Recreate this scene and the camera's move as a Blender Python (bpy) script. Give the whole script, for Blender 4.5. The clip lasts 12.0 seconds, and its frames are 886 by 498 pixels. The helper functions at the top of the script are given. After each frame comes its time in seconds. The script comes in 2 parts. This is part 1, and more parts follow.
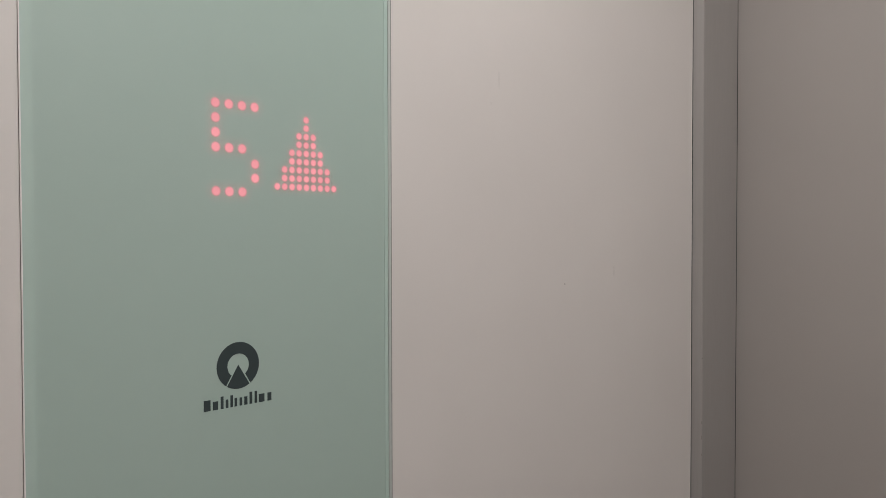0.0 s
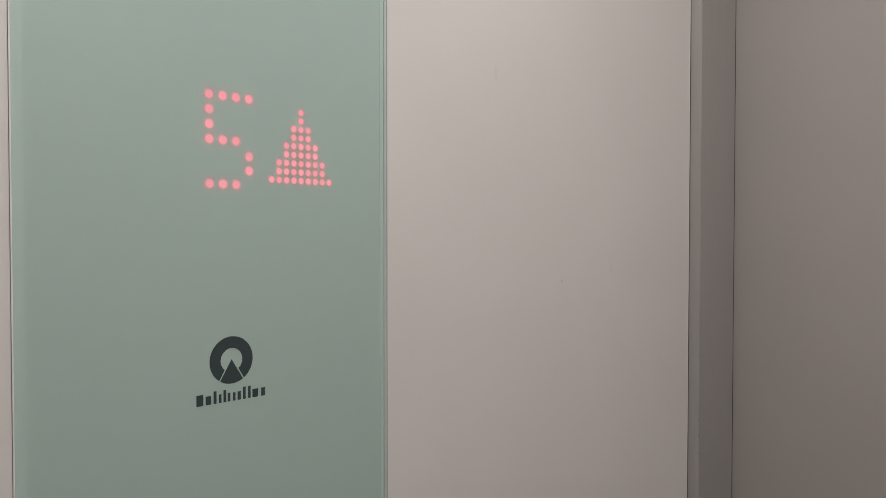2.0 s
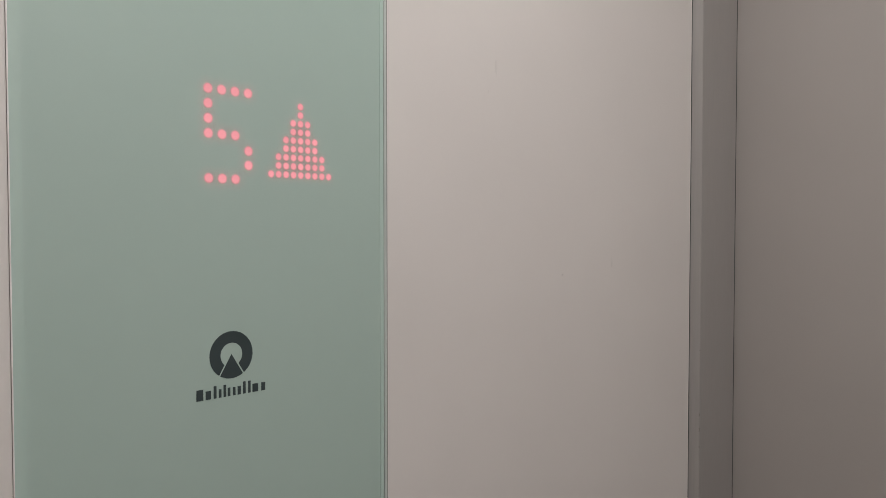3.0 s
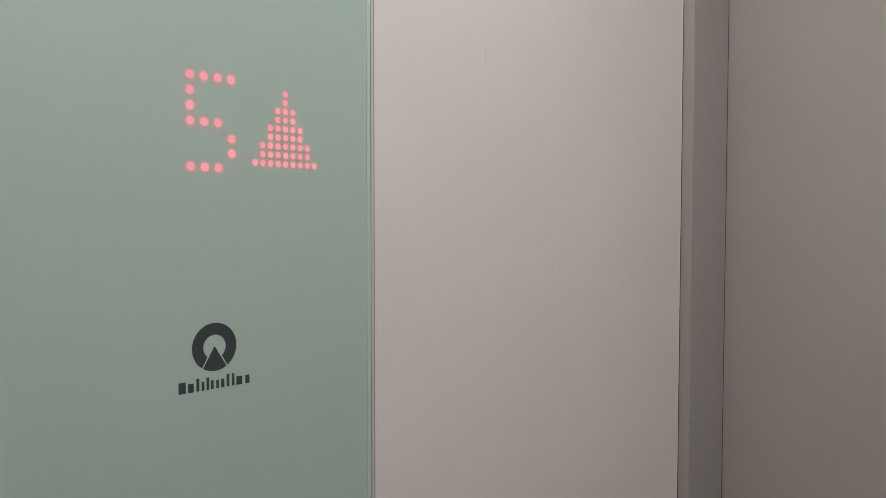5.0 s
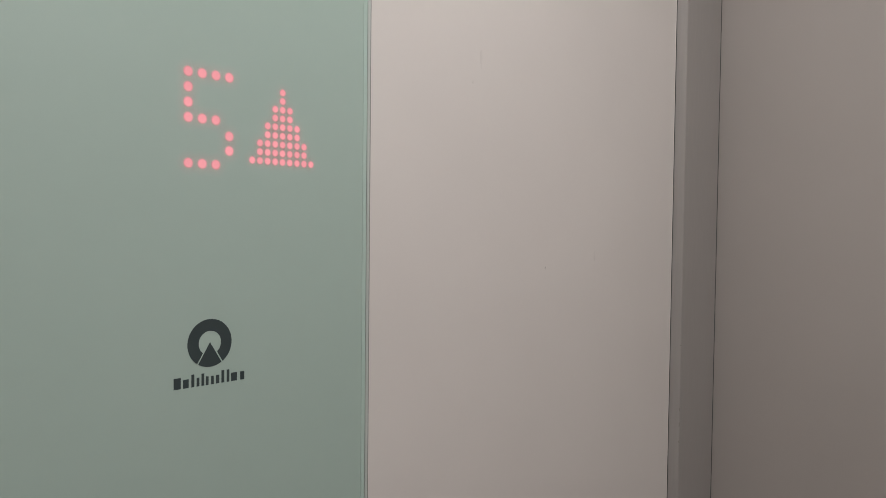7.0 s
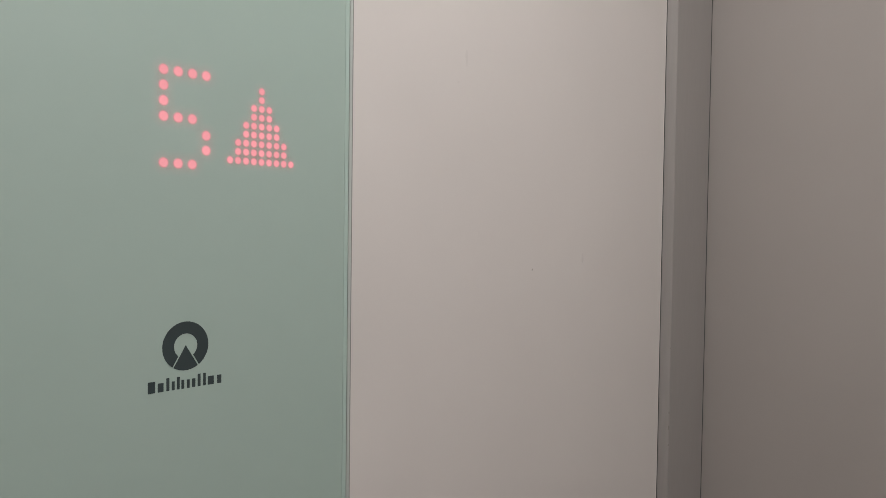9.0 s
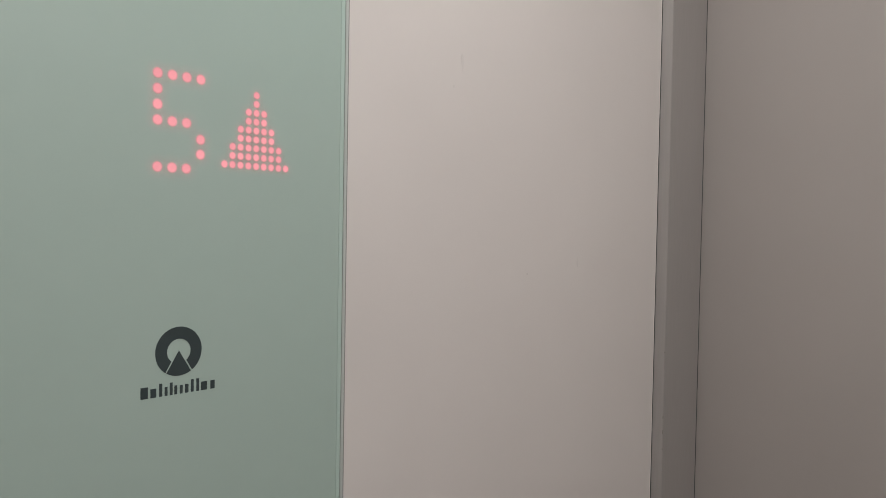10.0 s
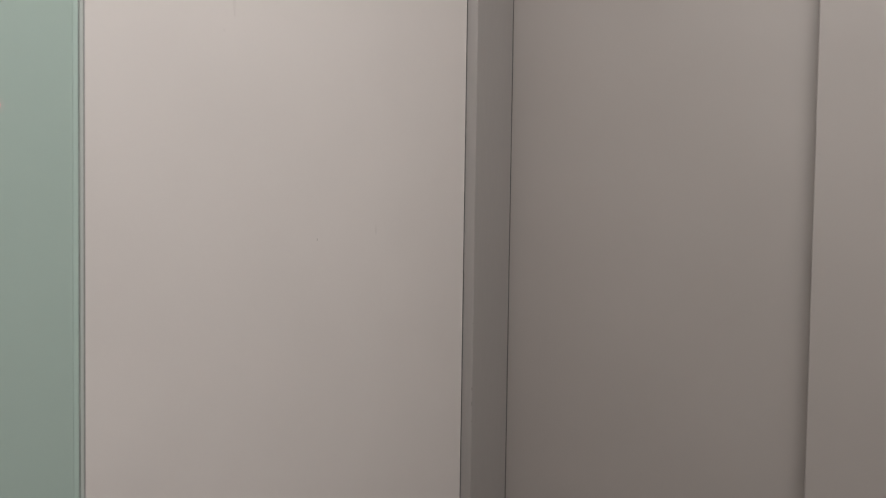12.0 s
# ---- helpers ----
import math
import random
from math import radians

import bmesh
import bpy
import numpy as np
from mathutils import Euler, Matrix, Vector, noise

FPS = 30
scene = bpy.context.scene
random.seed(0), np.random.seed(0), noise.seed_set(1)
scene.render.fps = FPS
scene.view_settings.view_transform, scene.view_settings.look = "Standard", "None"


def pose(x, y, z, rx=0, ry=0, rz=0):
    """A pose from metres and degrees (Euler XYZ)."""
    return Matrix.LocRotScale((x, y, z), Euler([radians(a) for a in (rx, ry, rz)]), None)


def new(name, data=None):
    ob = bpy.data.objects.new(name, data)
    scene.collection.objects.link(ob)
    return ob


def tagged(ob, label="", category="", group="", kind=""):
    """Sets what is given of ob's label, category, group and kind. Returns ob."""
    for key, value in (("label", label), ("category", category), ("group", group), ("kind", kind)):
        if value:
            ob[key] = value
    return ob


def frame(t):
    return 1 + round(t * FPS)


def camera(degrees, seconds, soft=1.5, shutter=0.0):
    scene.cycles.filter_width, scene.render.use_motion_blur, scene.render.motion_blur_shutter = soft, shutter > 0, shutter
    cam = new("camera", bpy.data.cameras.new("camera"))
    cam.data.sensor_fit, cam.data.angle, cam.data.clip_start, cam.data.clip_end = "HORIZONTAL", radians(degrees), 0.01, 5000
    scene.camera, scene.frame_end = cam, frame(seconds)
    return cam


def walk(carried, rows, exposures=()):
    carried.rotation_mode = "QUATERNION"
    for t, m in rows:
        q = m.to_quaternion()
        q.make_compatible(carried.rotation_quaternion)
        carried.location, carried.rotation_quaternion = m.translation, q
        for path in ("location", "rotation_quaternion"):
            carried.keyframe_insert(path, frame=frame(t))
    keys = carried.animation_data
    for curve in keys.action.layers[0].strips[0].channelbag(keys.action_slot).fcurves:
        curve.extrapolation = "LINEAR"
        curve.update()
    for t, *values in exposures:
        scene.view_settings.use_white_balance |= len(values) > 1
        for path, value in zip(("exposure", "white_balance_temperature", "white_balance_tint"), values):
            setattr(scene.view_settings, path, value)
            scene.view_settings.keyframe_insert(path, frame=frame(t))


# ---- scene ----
# A lift car: glass control panel on the side wall, corner post, front wall.
# x runs along the side wall towards the front, y points out through the side wall, z is up.

# ---- camera ----
cam = camera(61.59, 12.0, soft=0.7, shutter=0.35)
PATH = [
    (0, -0.1042, -0.3847, 1.5585, -44.73, -1.21, 0.11),
    (0.5, -0.1041, -0.3839, 1.5570, -44.79, -1.27, 0.07),
    (1, -0.1029, -0.3816, 1.5557, -44.91, -1.16, 0.07),
    (1.5, -0.1017, -0.3813, 1.5548, -44.88, -1.29, 0.04),
    (2, -0.1009, -0.3825, 1.5549, -44.95, -1.21, -0.03),
    (2.5, -0.0994, -0.3830, 1.5569, -44.93, -1.43, -0.03),
    (3, -0.0998, -0.3821, 1.5550, -44.88, -1.65, 0.02),
    (5, -0.0932, -0.3787, 1.5534, -45.54, -2.21, -0.04),
    (5.5, -0.0957, -0.3760, 1.5500, -45.72, -2.13, -0.24),
    (6, -0.0954, -0.3784, 1.5501, -45.91, -1.87, -0.41),
    (6.5, -0.0955, -0.3776, 1.5516, -46.17, -1.89, -0.50),
    (7, -0.0973, -0.3794, 1.5504, -46.22, -1.88, -0.61),
    (9, -0.0865, -0.3812, 1.5505, -46.51, -1.77, -0.74),
    (9.5, -0.0890, -0.3798, 1.5518, -46.66, -1.65, -0.82),
    (10, -0.0859, -0.3795, 1.5527, -46.98, -1.65, -0.97),
    (10.5, -0.0619, -0.3745, 1.5438, -47.55, -1.77, -0.70),
    (10.8, -0.0553, -0.3799, 1.5430, -49.87, -2.01, -0.62),
    (11, -0.0479, -0.3876, 1.5429, -51.64, -2.20, -0.46),
    (11.3, -0.0421, -0.4001, 1.5387, -53.71, -1.87, -0.47),
    (11.5, -0.0400, -0.4032, 1.5322, -54.91, -1.71, -0.55),
    (11.8, -0.0317, -0.4003, 1.5297, -56.90, -1.91, -0.78),
    (12, -0.0257, -0.4024, 1.5285, -58.00, -1.98, -0.82),
]


def stand(x, y, z, yaw, pitch, roll):
    return pose(x, y, z, 90 + pitch, 0, yaw) @ pose(0, 0, 0, 0, 0, -roll)


walk(cam, [(r[0], stand(*r[1:])) for r in PATH],
     exposures=((0, 0.0), (5.0, 0.02), (9.0, 0.06), (10.5, 0.09), (12.0, 0.12)))

# ---- light ----
WALL_Y = 0.0035         # face of the side wall
FRONT_X = 0.7448        # face of the front wall
BACK_X, SOUTH_Y, CEIL_Z = -1.05, -1.15, 2.25
RAISE, F_EDGE = 0.0146, -0.3283   # raised front panel and its edge
LIGHT_AT, LIGHT_X, LIGHT_Y = (0.15, -0.58), 0.40, 0.86

world = bpy.data.worlds.new("world")
world.use_nodes = True
world.node_tree.nodes["Background"].inputs[0].default_value = (0.02, 0.02, 0.02, 1)
world.node_tree.nodes["Background"].inputs[1].default_value = 0.2
scene.world = world

lamp_data = bpy.data.lights.new("ceiling_lamp", "AREA")
lamp_data.shape, lamp_data.size, lamp_data.size_y = "RECTANGLE", LIGHT_X, LIGHT_Y
lamp_data.energy, lamp_data.color = 6.85, (1.0, 0.99, 0.98)
lamp = new("ceiling_lamp", lamp_data)
lamp.matrix_world = pose(LIGHT_AT[0], LIGHT_AT[1], CEIL_Z - 0.030)


# ---- materials ----
def material(name, color, rough=0.5, metal=0.0, vary=0.04, grain=(90, 90, 90), blotch=3.0, bump=0.05, coat=0.0, spec=0.5, fine_part=0.5):
    """A surface with variation at two scales and a fine relief."""
    m = bpy.data.materials.new(name)
    m.use_nodes = True
    nt = m.node_tree
    bsdf = nt.nodes["Principled BSDF"]
    bsdf.inputs["Metallic"].default_value = metal
    bsdf.inputs["Coat Weight"].default_value = coat
    bsdf.inputs["Coat Roughness"].default_value = 0.25
    bsdf.inputs["Specular IOR Level"].default_value = spec
    geo = nt.nodes.new("ShaderNodeNewGeometry")
    scale = nt.nodes.new("ShaderNodeVectorMath")
    scale.operation = "MULTIPLY"
    scale.inputs[1].default_value = grain
    nt.links.new(geo.outputs["Position"], scale.inputs[0])
    fine = nt.nodes.new("ShaderNodeTexNoise")
    fine.inputs["Scale"].default_value, fine.inputs["Detail"].default_value = 1.0, 4
    nt.links.new(scale.outputs[0], fine.inputs["Vector"])
    broad = nt.nodes.new("ShaderNodeTexNoise")
    broad.inputs["Scale"].default_value, broad.inputs["Detail"].default_value = blotch, 3
    nt.links.new(geo.outputs["Position"], broad.inputs["Vector"])
    both = nt.nodes.new("ShaderNodeMath")
    both.operation = "MULTIPLY_ADD"
    both.inputs[1].default_value = fine_part
    nt.links.new(fine.outputs[0], both.inputs[0])
    half = nt.nodes.new("ShaderNodeMath")
    half.operation = "MULTIPLY"
    half.inputs[1].default_value = 1 - fine_part
    nt.links.new(broad.outputs[0], half.inputs[0])
    nt.links.new(half.outputs[0], both.inputs[2])
    ramp = nt.nodes.new("ShaderNodeMapRange")
    ramp.inputs[1].default_value, ramp.inputs[2].default_value = 0.3, 0.7
    ramp.inputs[3].default_value, ramp.inputs[4].default_value = 1 - vary, 1 + vary
    nt.links.new(both.outputs[0], ramp.inputs[0])
    tint = nt.nodes.new("ShaderNodeVectorMath")
    tint.operation = "SCALE"
    tint.inputs[0].default_value = color
    nt.links.new(ramp.outputs[0], tint.inputs["Scale"])
    nt.links.new(tint.outputs[0], bsdf.inputs["Base Color"])
    gloss = nt.nodes.new("ShaderNodeMapRange")
    gloss.inputs[1].default_value, gloss.inputs[2].default_value = 0.3, 0.7
    gloss.inputs[3].default_value, gloss.inputs[4].default_value = rough - 0.06, rough + 0.06
    nt.links.new(broad.outputs[0], gloss.inputs[0])
    nt.links.new(gloss.outputs[0], bsdf.inputs["Roughness"])
    if bump:
        b = nt.nodes.new("ShaderNodeBump")
        b.inputs["Strength"].default_value, b.inputs["Distance"].default_value = bump, 0.0004
        nt.links.new(fine.outputs[0], b.inputs["Height"])
        nt.links.new(b.outputs[0], bsdf.inputs["Normal"])
    return m


LAMINATE = material("beige_laminate", (0.61, 0.568, 0.540), 0.55, vary=0.020, blotch=9.0, grain=(420, 420, 420), bump=0.015, fine_part=0.15)
# front wall and raised panel: one even taupe, darker than LAMINATE
FRONT = material("taupe_front", (0.350, 0.317, 0.295), 0.5, vary=0.020, blotch=9.0, grain=(420, 420, 420), bump=0.015, fine_part=0.15)
EDGE = material("pale_edge_band", (0.70, 0.655, 0.625), 0.4, vary=0.03)
# the post's grey made paler: light on the bend put into colour
POST_SIDE = material("lit_grey_steel_edge", (0.308, 0.285, 0.271), 0.4, vary=0.06, grain=(300, 300, 25), bump=0.05)
POST = material("grey_painted_steel", (0.290, 0.268, 0.254), 0.45, vary=0.035, grain=(300, 300, 40), bump=0.05)
GLASS = material("sea_green_satin_glass", (0.350, 0.438, 0.392), 0.40, vary=0.015, grain=(60, 60, 60), bump=0.0, coat=0.15)
GLASS_EDGE = material("pale_glass_edge", (0.394, 0.492, 0.443), 0.25, vary=0.03, bump=0.0, coat=0.5)
TRAY = material("brushed_aluminium", (0.46, 0.49, 0.460), 0.45, metal=0.1, vary=0.05, grain=(400, 400, 30))
GROOVE = material("grey_groove", (0.24, 0.262, 0.245), 0.6)
JOINT = material("dark_grey_joint", (0.22, 0.22, 0.21), 0.7)
# near-black that stands in for shade inside the post's joints
GAP_SHADE = material("black_gap_shade", (0.035, 0.033, 0.032), 0.8)
PRINT = material("charcoal_print", (0.026, 0.040, 0.042), 0.55, vary=0.05, bump=0.0)
CHIP = material("worn_chip", (0.22, 0.20, 0.185), 0.8, vary=0.2)
SMUDGE = material("faint_scuff", (0.588, 0.547, 0.519), 0.6, vary=0.08)
FLOOR = material("grey_rubber_floor", (0.20, 0.19, 0.185), 0.7, vary=0.12, grain=(150, 150, 150), bump=0.3)
CEILING = material("white_ceiling_paint", (0.75, 0.74, 0.72), 0.6)


def glow(name, color, strength):
    m = bpy.data.materials.new(name)
    m.use_nodes = True
    bsdf = m.node_tree.nodes["Principled BSDF"]
    bsdf.inputs["Base Color"].default_value = (0.35, 0.12, 0.12, 1)
    bsdf.inputs["Emission Color"].default_value = (*color, 1)
    bsdf.inputs["Emission Strength"].default_value = strength
    return m


def led(name, radius):
    """A lit dot behind satin glass: its light fades out over the rim."""
    m = bpy.data.materials.new(name)
    m.use_nodes = True
    nt = m.node_tree
    nt.nodes.remove(nt.nodes["Principled BSDF"])
    at = nt.nodes.new("ShaderNodeTexCoord")
    flat = nt.nodes.new("ShaderNodeVectorMath")
    flat.operation = "MULTIPLY"
    flat.inputs[1].default_value = (1, 0, 1)
    nt.links.new(at.outputs["Object"], flat.inputs[0])
    away = nt.nodes.new("ShaderNodeVectorMath")
    away.operation = "LENGTH"
    nt.links.new(flat.outputs[0], away.inputs[0])
    fade = nt.nodes.new("ShaderNodeMapRange")
    fade.interpolation_type = "SMOOTHSTEP"
    fade.inputs[1].default_value, fade.inputs[2].default_value = radius * 0.78, radius * 1.38
    fade.inputs[3].default_value, fade.inputs[4].default_value = 1.0, 0.0
    nt.links.new(away.outputs["Value"], fade.inputs[0])
    # a faint wide scatter in the satin glass round the dot
    tail = nt.nodes.new("ShaderNodeMapRange")
    tail.interpolation_type = "SMOOTHSTEP"
    tail.inputs[1].default_value, tail.inputs[2].default_value = radius, radius * 3.0
    tail.inputs[3].default_value, tail.inputs[4].default_value = 0.075, 0.0
    nt.links.new(away.outputs["Value"], tail.inputs[0])
    cover = nt.nodes.new("ShaderNodeMath")
    cover.operation = "MAXIMUM"
    nt.links.new(fade.outputs[0], cover.inputs[0])
    nt.links.new(tail.outputs[0], cover.inputs[1])
    hue = nt.nodes.new("ShaderNodeMix")
    hue.data_type = "RGBA"
    hue.inputs[6].default_value, hue.inputs[7].default_value = (0.82, 0.40, 0.39, 1), (0.87, 0.335, 0.365, 1)
    nt.links.new(fade.outputs[0], hue.inputs[0])
    # no two lamps burn alike
    info = nt.nodes.new("ShaderNodeObjectInfo")
    power = nt.nodes.new("ShaderNodeMapRange")
    power.inputs[3].default_value, power.inputs[4].default_value = 0.96, 1.06
    nt.links.new(info.outputs["Random"], power.inputs[0])
    emit = nt.nodes.new("ShaderNodeEmission")
    nt.links.new(hue.outputs[2], emit.inputs[0])
    nt.links.new(power.outputs[0], emit.inputs[1])
    clear = nt.nodes.new("ShaderNodeBsdfTransparent")
    mix = nt.nodes.new("ShaderNodeMixShader")
    nt.links.new(cover.outputs[0], mix.inputs[0])
    nt.links.new(clear.outputs[0], mix.inputs[1])
    nt.links.new(emit.outputs[0], mix.inputs[2])
    nt.links.new(mix.outputs[0], nt.nodes["Material Output"].inputs[0])
    return m


LIGHT = glow("lamp_diffuser", (1.0, 0.99, 0.98), 2.0)


# ---- builders ----
def mesh_of(name, bm, mat):
    me = bpy.data.meshes.new(name)
    bmesh.ops.recalc_face_normals(bm, faces=bm.faces)
    bm.to_mesh(me)
    bm.free()
    for m in (mat if isinstance(mat, (list, tuple)) else [mat]):
        me.materials.append(m)
    return me


def part(name, bm, mat, parent=None, label=""):
    ob = new(name, mesh_of(name, bm, mat))
    if parent is not None:
        ob.parent = parent
    return tagged(ob, label)


def slab(x0, x1, y0, y1, z0, z1, bevel=0.0, segments=2):
    bm = bmesh.new()
    bmesh.ops.create_cube(bm, size=1)
    for v in bm.verts:
        v.co = Vector(((x0, x1)[v.co.x > 0], (y0, y1)[v.co.y > 0], (z0, z1)[v.co.z > 0]))
    if bevel:
        bmesh.ops.bevel(bm, geom=list(bm.edges), offset=bevel, segments=segments, profile=0.5, affect="EDGES")
    return bm


def prism(outline, y0, y1):
    """A flat shape in the x-z plane, given thickness from y0 to y1."""
    bm = bmesh.new()
    front = [bm.verts.new((x, y0, z)) for x, z in outline]
    back = [bm.verts.new((x, y1, z)) for x, z in outline]
    bm.faces.new(front)
    bm.faces.new(back[::-1])
    n = len(outline)
    for i in range(n):
        bm.faces.new((front[i], back[i], back[(i + 1) % n], front[(i + 1) % n]))
    return bm


def extrude_up(outline, z0, z1):
    """An upright bar with the given plan in x and y."""
    bm = bmesh.new()
    low = [bm.verts.new((x, y, z0)) for x, y in outline]
    top = [bm.verts.new((x, y, z1)) for x, y in outline]
    bm.faces.new(low[::-1])
    bm.faces.new(top)
    n = len(outline)
    for i in range(n):
        bm.faces.new((low[i], low[(i + 1) % n], top[(i + 1) % n], top[i]))
    return bm


# ---- setting ----
PANEL_Z0, PANEL_Z1 = 0.12, 2.12
WALL_END = 0.6648
wall = tagged(part("wall_north", slab(BACK_X, WALL_END - 0.0016, WALL_Y, 0.030, 0, CEIL_Z), LAMINATE),
              "matte beige laminate side wall behind the control panel", "wall", kind="structure")
tagged(part("trim", slab(WALL_END - 0.0016, WALL_END, WALL_Y - 0.0003, 0.030, 0, CEIL_Z, 0.0002, 1), EDGE),
       "pale edge band along the end of the beige wall", "trim", kind="structure")
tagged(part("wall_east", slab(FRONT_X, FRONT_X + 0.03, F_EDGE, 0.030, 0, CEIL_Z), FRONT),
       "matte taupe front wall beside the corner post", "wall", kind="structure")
tagged(part("wall_west", slab(BACK_X - 0.03, BACK_X, SOUTH_Y, 0.030, 0, CEIL_Z), LAMINATE),
       "plain beige laminate rear wall of the lift car", "wall", kind="structure")
tagged(part("wall_south", slab(BACK_X - 0.03, FRONT_X + 0.03, SOUTH_Y - 0.03, SOUTH_Y, 0, CEIL_Z), LAMINATE),
       "plain beige laminate wall opposite the control panel", "wall", kind="structure")
tagged(part("floor", slab(BACK_X - 0.03, FRONT_X + 0.03, SOUTH_Y - 0.03, 0.03, -0.04, 0), FLOOR),
       "dark grey rubber floor of the lift car", "floor", kind="structure")
tagged(part("ceiling", slab(BACK_X - 0.03, FRONT_X + 0.03, SOUTH_Y - 0.03, 0.03, CEIL_Z, CEIL_Z + 0.04), CEILING),
       "plain white painted ceiling of the lift car", "ceiling", kind="structure")

# the laminate sheet before the control panel, nearly flush with its glass
tagged(part("wall_panel", slab(BACK_X, -0.0003, 0.0006, WALL_Y, 0, CEIL_Z, 0.0001, 1), LAMINATE),
       "matte beige laminate sheet butting the glass control panel", "wall panel", kind="structure")

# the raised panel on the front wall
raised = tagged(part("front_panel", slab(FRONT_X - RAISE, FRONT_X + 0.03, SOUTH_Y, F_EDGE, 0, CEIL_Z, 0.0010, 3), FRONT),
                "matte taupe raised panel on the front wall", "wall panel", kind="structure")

# corner post; added black strips at both sides paint the shade in its gaps
post = tagged(new("corner_post"), "grey painted steel corner post between two beige walls", "post")
POST_X0, POST_X1, BEND = WALL_END + 0.0026, FRONT_X - 0.0024, (0.6707, -0.0064)
face = extrude_up([(BEND[0] + 0.0006, -0.0070), (POST_X1, -0.0124), (POST_X1, 0.030), (BEND[0] + 0.0006, 0.030)], 0, CEIL_Z)
part("post_face", face, POST, post)
# the bend takes the paler copy, so its brightness is partly painted
bend = [(POST_X0, 0.030), (POST_X0, WALL_Y), (BEND[0] - 0.0006, BEND[1] + 0.0012), (BEND[0] - 0.0002, BEND[1] - 0.0001),
        (BEND[0] + 0.0006, -0.0070), (BEND[0] + 0.0006, 0.030)]
part("post_edge", extrude_up(bend, 0, CEIL_Z), POST_SIDE, post, "bent edge, its grey paled as if catching light")
part("gap_strip", slab(WALL_END, POST_X0, WALL_Y + 0.0002, 0.030, 0, CEIL_Z), GAP_SHADE, post, "black strip painting the shade in the open joint")
part("gap_strip", slab(POST_X1, FRONT_X, -0.0121, 0.030, 0, CEIL_Z), GAP_SHADE, post, "black strip painting the shade in the open joint")

# ---- ceiling light ----
fixture = tagged(new("ceiling_light"), "flat white ceiling light panel, switched on", "ceiling light")
lx, ly = LIGHT_AT
hx, hy = LIGHT_X / 2, LIGHT_Y / 2
part("diffuser", slab(lx - hx, lx + hx, ly - hy, ly + hy, CEIL_Z - 0.022, CEIL_Z - 0.012), LIGHT, fixture, "glowing white diffuser")
for a, b, c, d in ((-hx - 0.02, hx + 0.02, hy, hy + 0.02), (-hx - 0.02, hx + 0.02, -hy - 0.02, -hy), (-hx - 0.02, -hx, -hy, hy), (hx, hx + 0.02, -hy, hy)):
    part("frame", slab(lx + a, lx + b, ly + c, ly + d, CEIL_Z - 0.026, CEIL_Z, 0.001, 1), TRAY, fixture)

# ---- control panel ----
panel = tagged(new("control_panel"), "sea-green satin glass lift control panel with lit red display", "control panel")
# glass with its pale ground edges in an aluminium tray with a flush and a stepped lip
GLASS_X0, GLASS_X1, LIP_X0, LIP_X1, TRAY_X1 = 0.0004, 0.2243, 0.2265, 0.2288, 0.2304
GLASS_BACK = 0.0030
glass = part("glass_plate", slab(GLASS_X0, GLASS_X1, 0.0, GLASS_BACK, PANEL_Z0, PANEL_Z1, 0.0001, 1), GLASS, panel, "sea-green satin glass plate")
part("tray_back", slab(GLASS_X0, GLASS_X1, GLASS_BACK, WALL_Y, PANEL_Z0, PANEL_Z1), TRAY, panel)
part("tray_lip", slab(-0.0002, GLASS_X0, -0.0002, WALL_Y, PANEL_Z0, PANEL_Z1), EDGE, panel, "pale aluminium lip beside the glass")
part("tray_lip", slab(LIP_X0, LIP_X1, 0.0019, WALL_Y, PANEL_Z0, PANEL_Z1, 0.0002, 1), TRAY, panel, "pale aluminium lip beside the glass")
part("groove", slab(GLASS_X1, LIP_X0, 0.0027, WALL_Y, PANEL_Z0, PANEL_Z1), GROOVE, panel, "dark groove beside the glass")
part("groove", slab(LIP_X1, TRAY_X1, 0.0031, WALL_Y, PANEL_Z0, PANEL_Z1), JOINT, panel, "dark groove beside the tray")
for x0, x1, rise in ((GLASS_X0, 0.0028, 0.0001), (0.0028, 0.0056, 0.00006), (0.2211, GLASS_X1 - 0.0001, 0.0002)):
    part("edge_strip", slab(x0, x1, -rise, 0.0, PANEL_Z0 + 0.0004, PANEL_Z1 - 0.0004), GLASS_EDGE, glass, "paler ground glass edge")

# lit dots: the number five and a triangle that points up
def dot_mesh(radius):
    bm = bmesh.new()
    rings = ((3.0, 0.0), (1.46, -0.00001), (1.0, -0.00002), (0.70, -0.00003))
    loops = [[bm.verts.new((math.cos(a) * radius * k, y, math.sin(a) * radius * k))
              for a in (math.tau * i / 20 for i in range(20))] for k, y in rings]
    for lo, hi in zip(loops, loops[1:]):
        for i in range(20):
            bm.faces.new((lo[i], lo[(i + 1) % 20], hi[(i + 1) % 20], hi[i]))
    bm.faces.new(loops[-1])
    return mesh_of("led_dot", bm, led("lit_red_led", radius))


BIG, SMALL = dot_mesh(0.00255), dot_mesh(0.00196)
FIVE = ("1111", "1000", "1000", "1110", "0001", "0001", "1110")
for row, line in enumerate(FIVE):
    for col, on in enumerate(line):
        if on == "1":
            d = new("led_dot", BIG)
            d.parent, d.location = glass, (0.0984 + col * 0.00823, -0.0001, 1.6318 - row * 0.00823)
for row in range(9):
    half = (row // 2)
    for col in range(-half, half + 1):
        d = new("led_dot", SMALL)
        d.parent, d.location = glass, (0.1586 + col * 0.00518, -0.0001, 1.6281 - row * 0.00518)

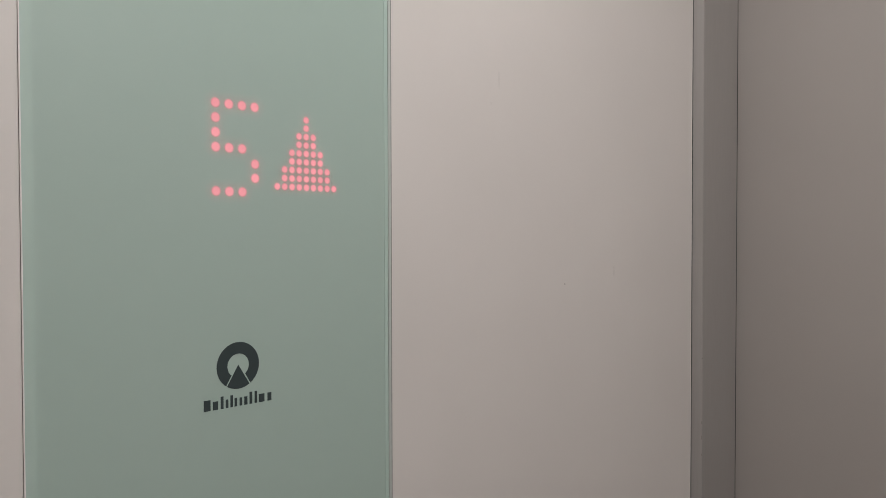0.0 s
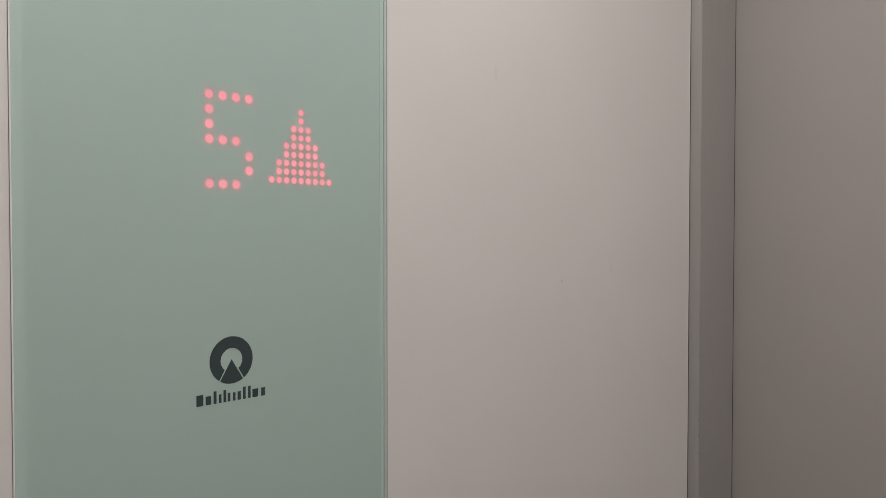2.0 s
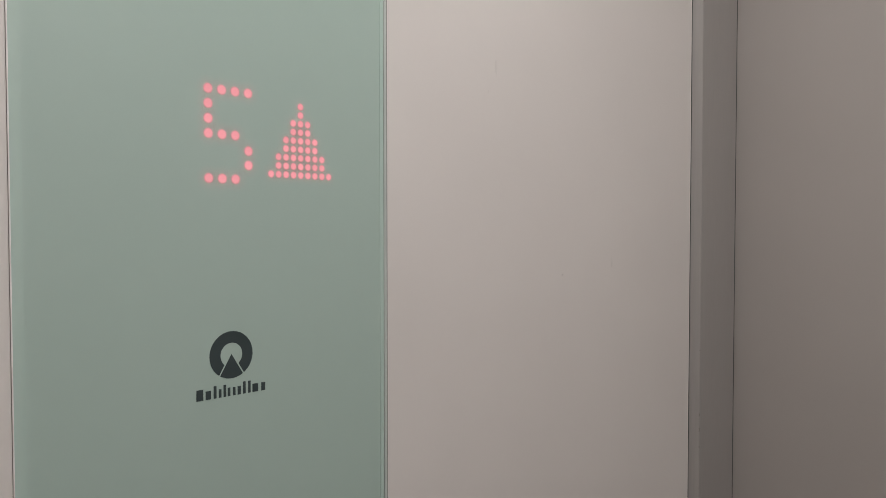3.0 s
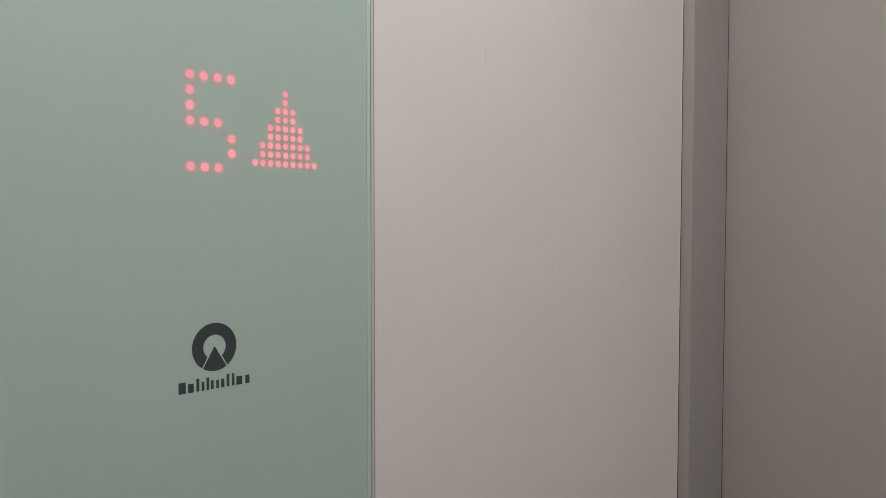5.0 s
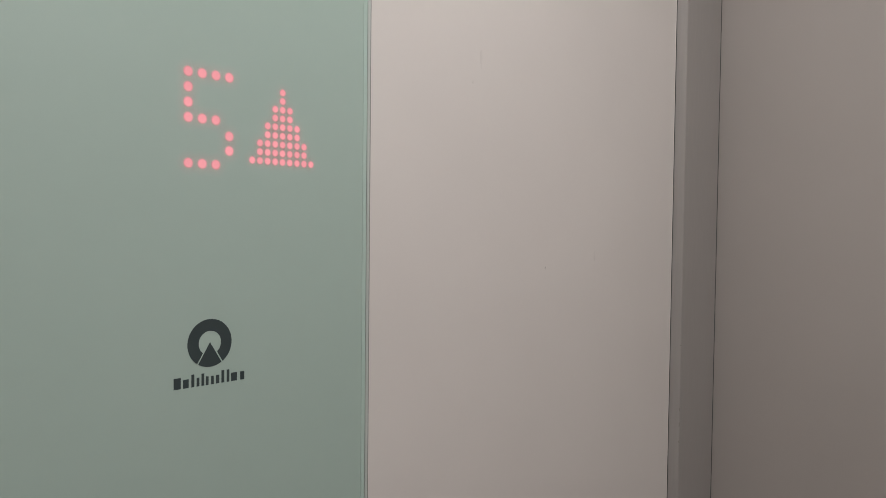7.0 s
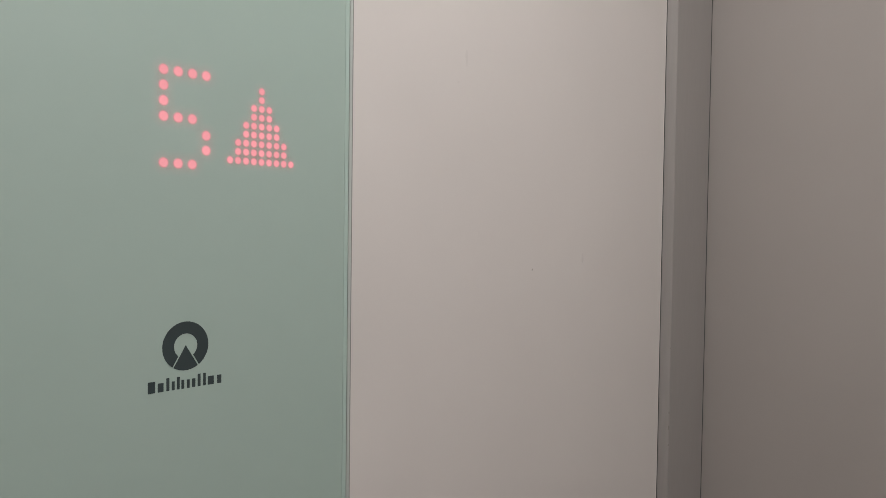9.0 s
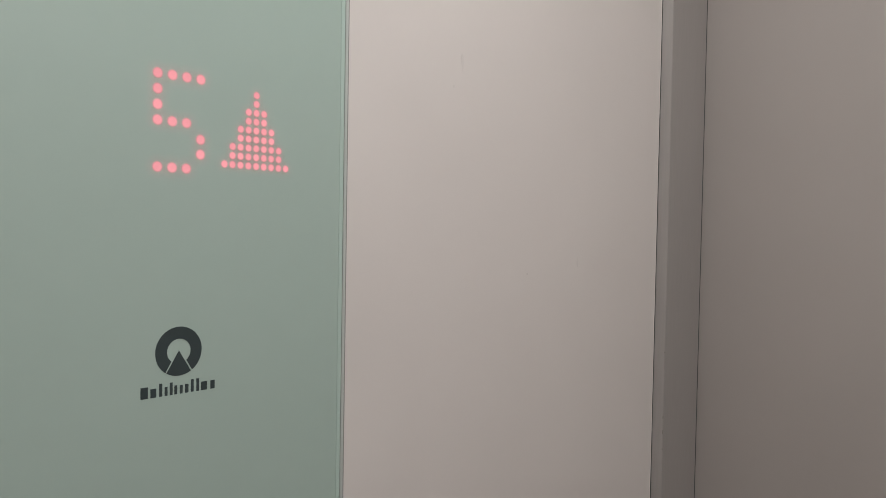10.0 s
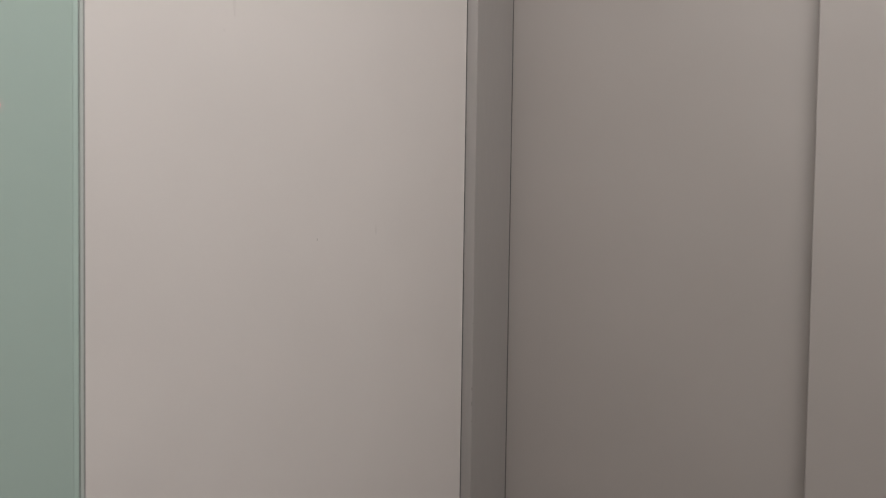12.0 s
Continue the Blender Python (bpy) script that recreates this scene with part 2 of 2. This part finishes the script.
# printed emblem: a broken ring with a peak in it, and a row of plain bars below
EX, EZ, R_OUT, R_IN = 0.1113, 1.4830, 0.01343, 0.0068
APEX = EZ + 0.0004
SLOPE = math.tan(radians(31))


def side(gap, r):
    """The angle, from straight down, at which the peak's side, set off by gap, meets the circle r."""
    best = 0.0
    for i in range(900):
        a = radians(i / 10)
        x, z = r * math.sin(a), EZ - r * math.cos(a)
        if x <= (APEX - z) * SLOPE + gap:
            best = a
    return best


a_in, a_out = side(0.0009, R_IN), side(0.0009, R_OUT)
steps = 48
outer, inner = [], []
for i in range(steps + 1):
    f = i / steps
    a = a_out + (math.tau - 2 * a_out) * f
    outer.append((EX + R_OUT * math.sin(a), EZ - R_OUT * math.cos(a)))
    a = a_in + (math.tau - 2 * a_in) * f
    inner.append((EX + R_IN * math.sin(a), EZ - R_IN * math.cos(a)))
bm = bmesh.new()
grid = [[bm.verts.new((x, y, z)) for x, z in loop] for loop, y in ((outer, 0.0), (outer, -0.00015), (inner, -0.00015), (inner, 0.0))]
for lo, hi in zip(grid, grid[1:]):
    for i in range(steps):
        bm.faces.new((lo[i], lo[i + 1], hi[i + 1], hi[i]))
part("emblem_ring", bm, PRINT, glass, "charcoal printed broken ring")
a_peak = side(0.0, R_OUT)
peak = [(EX, APEX)] + [(EX + R_OUT * math.sin(a_peak * k / 8), EZ - R_OUT * math.cos(a_peak * k / 8)) for k in range(8, -9, -1)]
part("emblem_peak", prism(peak, -0.00015, 0.0), PRINT, glass, "charcoal printed triangle")

# upright bars: where each begins, its width and height
BASE_Z = 1.4596
for x, width, height in ((0.0900, 0.0040, 0.0061), (0.0954, 0.0032, 0.0048), (0.1002, 0.0017, 0.0070), (0.1033, 0.0016, 0.0048),
                         (0.1062, 0.0016, 0.0068), (0.1088, 0.0016, 0.0049), (0.1120, 0.0016, 0.0047), (0.1150, 0.0020, 0.0048),
                         (0.1184, 0.0017, 0.0070), (0.1217, 0.0016, 0.0070), (0.1245, 0.0037, 0.0048), (0.1303, 0.0026, 0.0048)):
    part("print_bar", slab(x, x + width, -0.00015, 0.0, BASE_Z, BASE_Z + height), PRINT, glass)

# ---- wear ----
def fleck(cx, cz, w, h, seed):
    rng = random.Random(seed)
    ring = []
    for i in range(9):
        a = math.tau * i / 9
        k = 0.7 + 0.5 * rng.random()
        ring.append((cx + w * k * math.cos(a), cz + h * k * math.sin(a)))
    return prism(ring, WALL_Y - 0.0001, WALL_Y)


part("chip", fleck(0.4311, 1.5137, 0.00045, 0.0010, 1), CHIP, wall)
part("scuff", fleck(0.3339, 1.6603, 0.0009, 0.0014, 2), SMUDGE, wall)
part("scuff", fleck(0.3430, 1.6800, 0.0015, 0.0070, 3), SMUDGE, wall)
part("scuff", fleck(0.5096, 1.5230, 0.0016, 0.0050, 4), SMUDGE, wall)
part("chip", slab(WALL_END - 0.0003, WALL_END + 0.0003, WALL_Y - 0.0008, WALL_Y, 1.5930, 1.5955), CHIP, post)
for z, h in ((1.3480, 0.0030), (1.3310, 0.0042), (1.3130, 0.0020), (1.4200, 0.0012)):
    part("chip", slab(BEND[0] - 0.0003, BEND[0] + 0.0004, BEND[1] - 0.0006, BEND[1], z, z + h), CHIP, post)
part("chip", slab(FRONT_X - RAISE - 0.0001, FRONT_X - RAISE + 0.0005, F_EDGE - 0.0040, F_EDGE - 0.0034, 1.5955, 1.5965), CHIP, raised)
